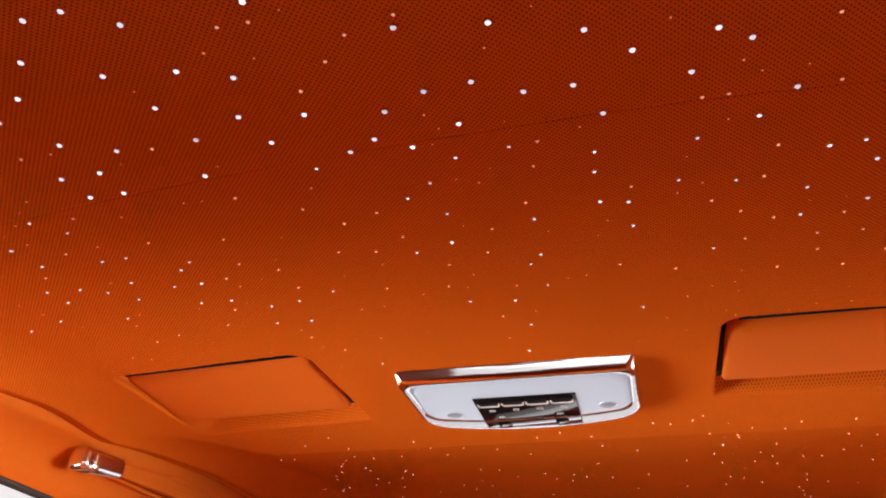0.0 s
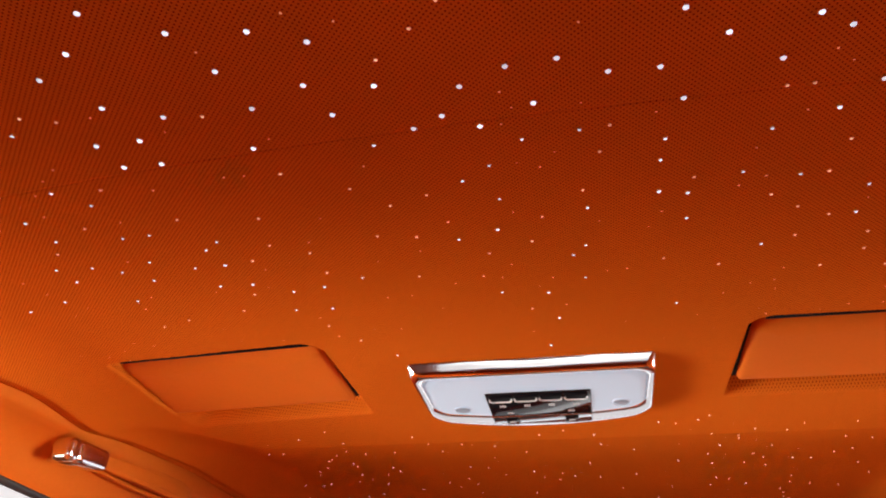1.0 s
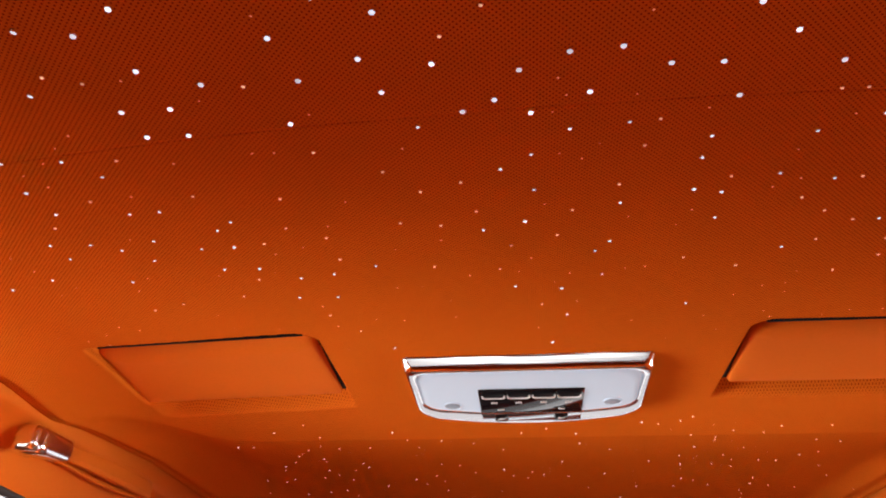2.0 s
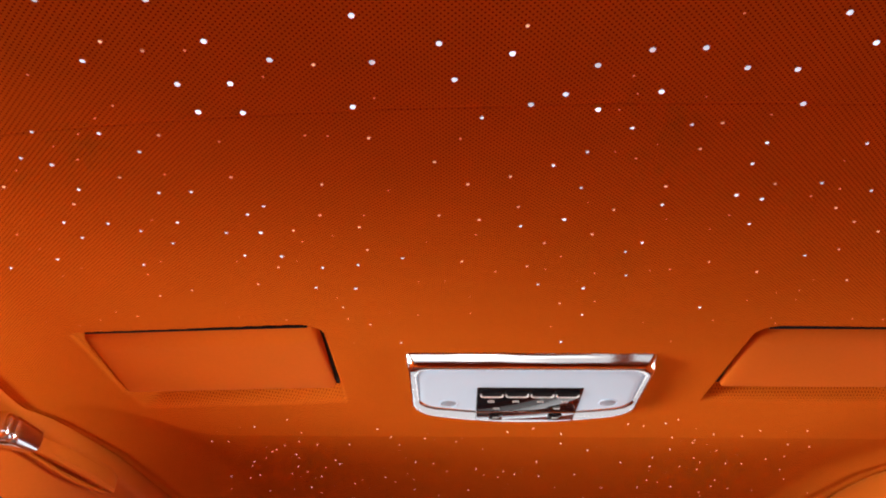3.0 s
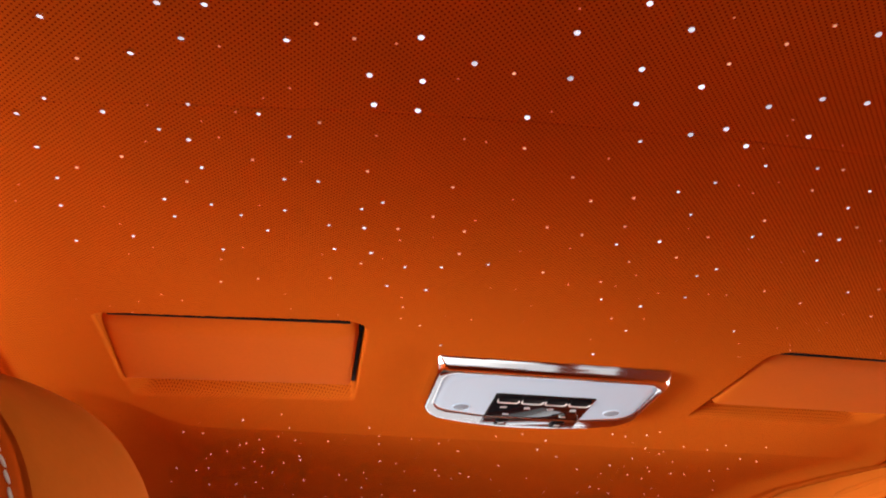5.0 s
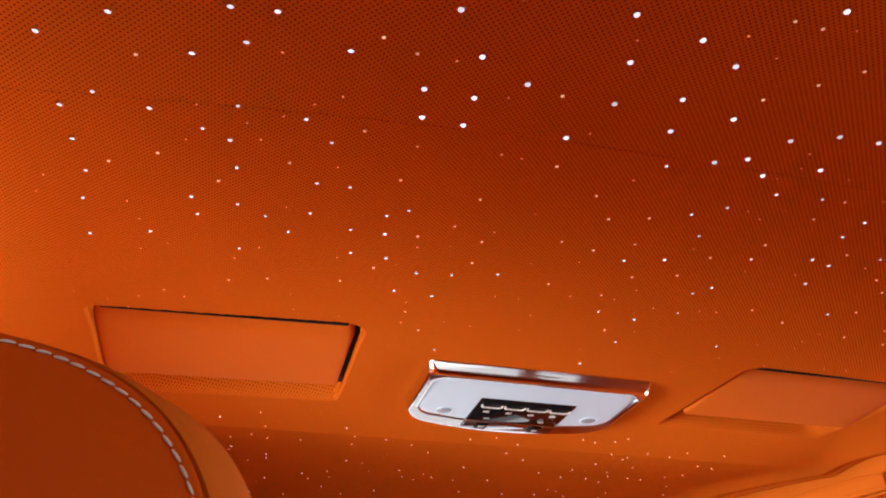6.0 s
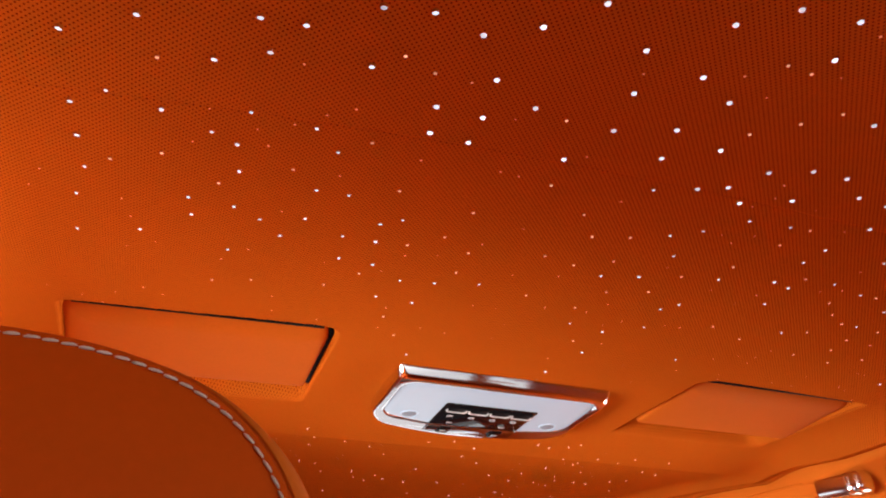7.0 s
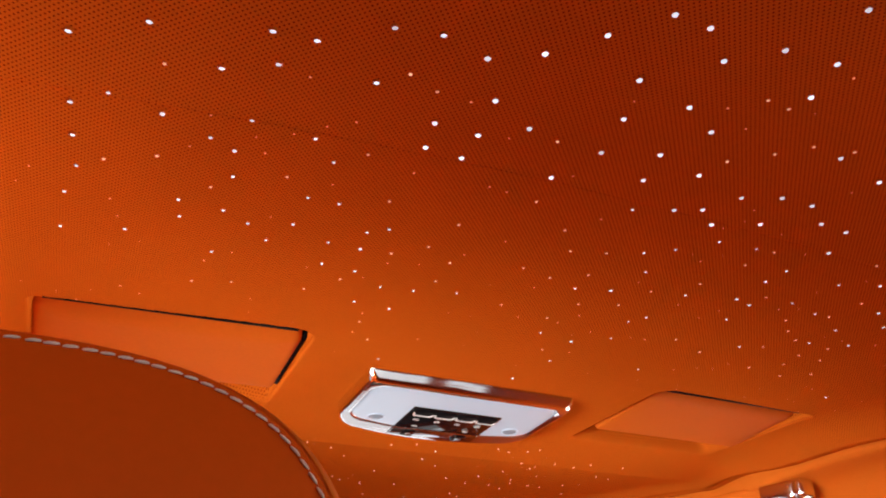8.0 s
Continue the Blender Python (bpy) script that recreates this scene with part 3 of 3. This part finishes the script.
# ---- fibre-optic stars ----
def star_mesh(name, r, material, collar=0.0, rise=1.0):
    """A domed fibre end; with a low leather-coloured collar it dims when seen from far aside."""
    circle = lambda q, h: [(q * r * math.cos(i * math.tau / 12), q * r * math.sin(i * math.tau / 12), h) for i in range(12)]
    dome = [circle(0.98, 0.0), circle(0.90, -0.38 * rise * r), circle(0.68, -0.65 * rise * r), circle(0.35, -0.80 * rise * r)]
    if collar:
        c = collar * r
        rings = [circle(1.30, 0.0005), circle(1.22, -0.6 * c), circle(1.10, -c), circle(1.0, -c), circle(1.0, 0.0)]
        v, f = loft(rings + dome, True, False, True)
    else:
        v, f = loft([circle(1.0, 0.0005)] + dome, True, False, True)
    me = mesh_from(name, v, f)
    me.materials.append(material)
    if collar:
        me.materials.append(LEATHER)
        me.polygons.foreach_set("material_index", [1] * 48 + [0] * (len(me.polygons) - 48))
    return me


STAR_A = star_mesh("star_white", 0.0019, STAR_WHITE, 0.3)
STAR_DEEP = star_mesh("star_white_deep", 0.0020, STAR_WHITE, 0.75, 0.4)
STAR_A1 = star_mesh("star_white_middle", 0.0016, STAR_WHITE, 0.4)
STAR_A2 = star_mesh("star_white_small", 0.0013, STAR_WHITE, 0.5)
STAR_B = star_mesh("star_warm", 0.0012, STAR_WARM, 0.4)
STAR_FAR = star_mesh("star_far", 0.0010, STAR_WARM)
STAR_FAR_WHITE = star_mesh("star_far_white", 0.0009, STAR_FARW)
# places in millimetres, x and y in turn
NEAR_A = (-216, 176, -196, 213, -234, 217, -312, 221, -287, 221, -261, 238, -337, 248, -297, 271, -362, 274, -112, 280,
    -251, 279, -59, 290, -449, 288, -391, 290, -220, 293, -7, 309, -283, 305, -485, 313, -509, 315, 67, 326,
    -369, 321, 19, 332, -235, 327, 86, 338, -79, 334)
NEAR_B = (-110, 335, -443, 333, -570, 332, -192, 336, -335, 337, -500, 339, -275, 341, -140, 347, -49, 351, -18, 353,
    53, 359, -529, 354, -395, 355, -226, 357, -363, 356, -608, 354, -96, 371, -156, 372, 116, 386, -2, 384,
    -177, 381, -291, 380, -390, 381, -362, 383, -133, 387,
    -606, 415, -604, 449, -422, 283, -186, 241)
MIDDLE_A = (-208, 393, -503, 395, -68, 403, 96, 409, -461, 399, -586, 399, -107, 406, -555, 408, 58, 424, -11, 423,
    -442, 420, -524, 422, -133, 431, -507, 431, 166, 447, -13, 446, 144, 449, -155, 446, 177, 469, -502, 462,
    46, 469, -446, 470, -422, 470, 86, 477, -131, 474, -12, 484, 9, 489, -601, 485, 136, 495, -373, 492,
    -65, 497, -388, 503, -533, 506)
MIDDLE_B = (-500, 510, 180, 516, -446, 512, -138, 517, 11, 523, -608, 522, -479, 523, -172, 527, 136, 530, -412, 530,
    -529, 530, -384, 531, -460, 544, -68, 553, -565, 564, -79, 568, -406, 568, 74, 570, -375, 571, -610, 575,
    -271, 578, -497, 579, -311, 589, -343, 593, -70, 610, -148, 628, -355, 631, -318, 634, -105, 635, 14, 672,
    -98, 690, -111, 754, -283, 758)
WARM_A = (-160, 295, -185, 315, -427, 319, -406, 327, -310, 342, -559, 362, -48, 402, -423, 403, -284, 412, -55, 429,
    111, 442, -240, 440, -467, 449, -388, 453, -553, 455, -185, 459, -324, 465, 12, 470, -216, 468, 105, 476,
    -68, 473, -585, 471, -514, 481, 70, 500, -176, 499, -101, 504, -332, 507)
WARM_B = (-238, 510, 92, 518, -206, 517, -303, 526, 117, 531, 167, 532, -357, 529, -112, 540, -150, 554, 98, 559,
    152, 559, 185, 559, -300, 563, -3, 584, 156, 585, -219, 585, -382, 591, 208, 592, -161, 594, 44, 600,
    128, 611, 180, 614, -407, 622, -471, 631, -504, 641, -123, 666, -335, 673, -312, 713,
    -209, 254, -190, 255, -141, 278, -109, 271, 60, 384, 76, 384, 131, 329, 141, 385)
FAR_A = (-581, 1340, -653, 1459, -622, 1482, -597, 1455, -611, 1608, -556, 1589, -490, 1262, -510, 1383, -481, 1466, -432, 1316,
    -423, 1527, -445, 1679, -357, 1468, -306, 1578, -293, 1332, -177, 1687, -500, 1423, -460, 1386, -547, 1722, -505, 1624,
    -462, 1135, -438, 1161, -525, 1233, -593, 1378, -571, 1139, -388, 1158, -374, 1686, -341, 1510, -303, 1487, -313, 1437,
    -262, 1348, -257, 1646, -297, 1682, -268, 1098, -222, 1127, -168, 1441, -445, 1067, -674, 1544, -550, 1297, -238, 1412,
    -317, 1084)
FAR_B = (-111, 1435, -81, 1320, -64, 1450, -72, 1066, -62, 1142, 54, 1662, -11, 1202, 73, 1552, 67, 1325, 144, 1544,
    148, 1479, 15, 1021, 108, 1267, 127, 1363, 209, 1538, 66, 1018, 79, 1002, 90, 1079, 180, 1362, 202, 1314,
    218, 1385, 129, 1100, 279, 1478, 295, 1633, 194, 1202, 145, 1063, 280, 1331, 381, 1567, 188, 1072, 205, 1046,
    321, 1249, 367, 1383, 406, 1463, 472, 1522, 280, 1136, 321, 1156, 271, 1046, -149, 1058, 326, 1547)


def place_star(me, x, y, label):
    ob = new("fibre_star", me)
    ob.location = (x, y, roof_z(x, y) - 0.0004)
    return tagged(ob, label, "star light", "starlight headliner")


taken = []
for k, lst in enumerate((NEAR_A, NEAR_B, MIDDLE_A, MIDDLE_B, WARM_A, WARM_B)):
    for x, y in zip(lst[::2], lst[1::2]):
        taken.append((x / 1000, y / 1000))
        if k < 4:
            place_star((STAR_DEEP if x < -420 else STAR_A) if k < 2 else STAR_A1 if x % 3 == 0 else STAR_A2, x / 1000, y / 1000, "bright white fibre-optic star set in the headliner")
        else:
            place_star(STAR_B, x / 1000, y / 1000, "dim warm fibre-optic star set in the headliner")

rng = random.Random(11)


def scatter(count, x0, x1, y0, y1, gap):
    made = []
    tries = 0
    while len(made) < count and tries < count * 60:
        tries += 1
        x, y = rng.uniform(x0, x1), rng.uniform(y0, y1)
        if any((x - a) ** 2 + (y - b) ** 2 < gap * gap for a, b in taken):
            continue
        if any(a - 0.012 < x < b + 0.012 and 0.73 < y < 0.955 for a, b in VISORS) or (abs(x - XC) < 0.15 and 0.775 < y < 0.965):
            continue
        taken.append((x, y))
        made.append((x, y))
    return made


for lst in (FAR_A, FAR_B):
    for i, (x, y) in enumerate(zip(lst[::2], lst[1::2])):
        taken.append((x / 1000, y / 1000))
        place_star(STAR_FAR_WHITE if i < 16 else STAR_FAR, x / 1000, y / 1000, "fibre-optic star in the far part of the headliner")
for i, (x, y) in enumerate(scatter(30, XC - 0.46, XC + 0.46, 1.00, 1.70, 0.02)):
    place_star((STAR_FAR_WHITE, STAR_FAR, STAR_FAR)[i % 3], x, y, "fibre-optic star in the far part of the headliner")
for i, (x, y) in enumerate(scatter(5, XC + 0.40, XC + 0.50, 0.20, 0.70, 0.03) + scatter(14, XC - 0.1, XC + 0.5, 0.08, 0.20, 0.03)):
    place_star((STAR_A2, STAR_B)[i % 2], x, y, "fibre-optic star set in the headliner")
dim_v, dim_f = [], []
for x, y in scatter(190, XC - 0.52, XC + 0.50, 0.10, 0.76, 0.014) + scatter(110, XC - 0.46, XC + 0.46, 0.98, 1.75, 0.009):
    r, z, n = rng.uniform(0.0005, 0.0009), roof_z(x, y) - 0.0003, len(dim_v)
    dim_v += [(x + r * math.cos(a), y + r * math.sin(a), z) for a in [-i * math.tau / 8 for i in range(8)]]
    dim_f.append(tuple(range(n, n + 8)))
faint = solid("faint_stars", dim_v, dim_f, STAR_DIM)
tagged(faint, "scatter of faint fibre-optic stars in the headliner", "star lights", kind="stuff")
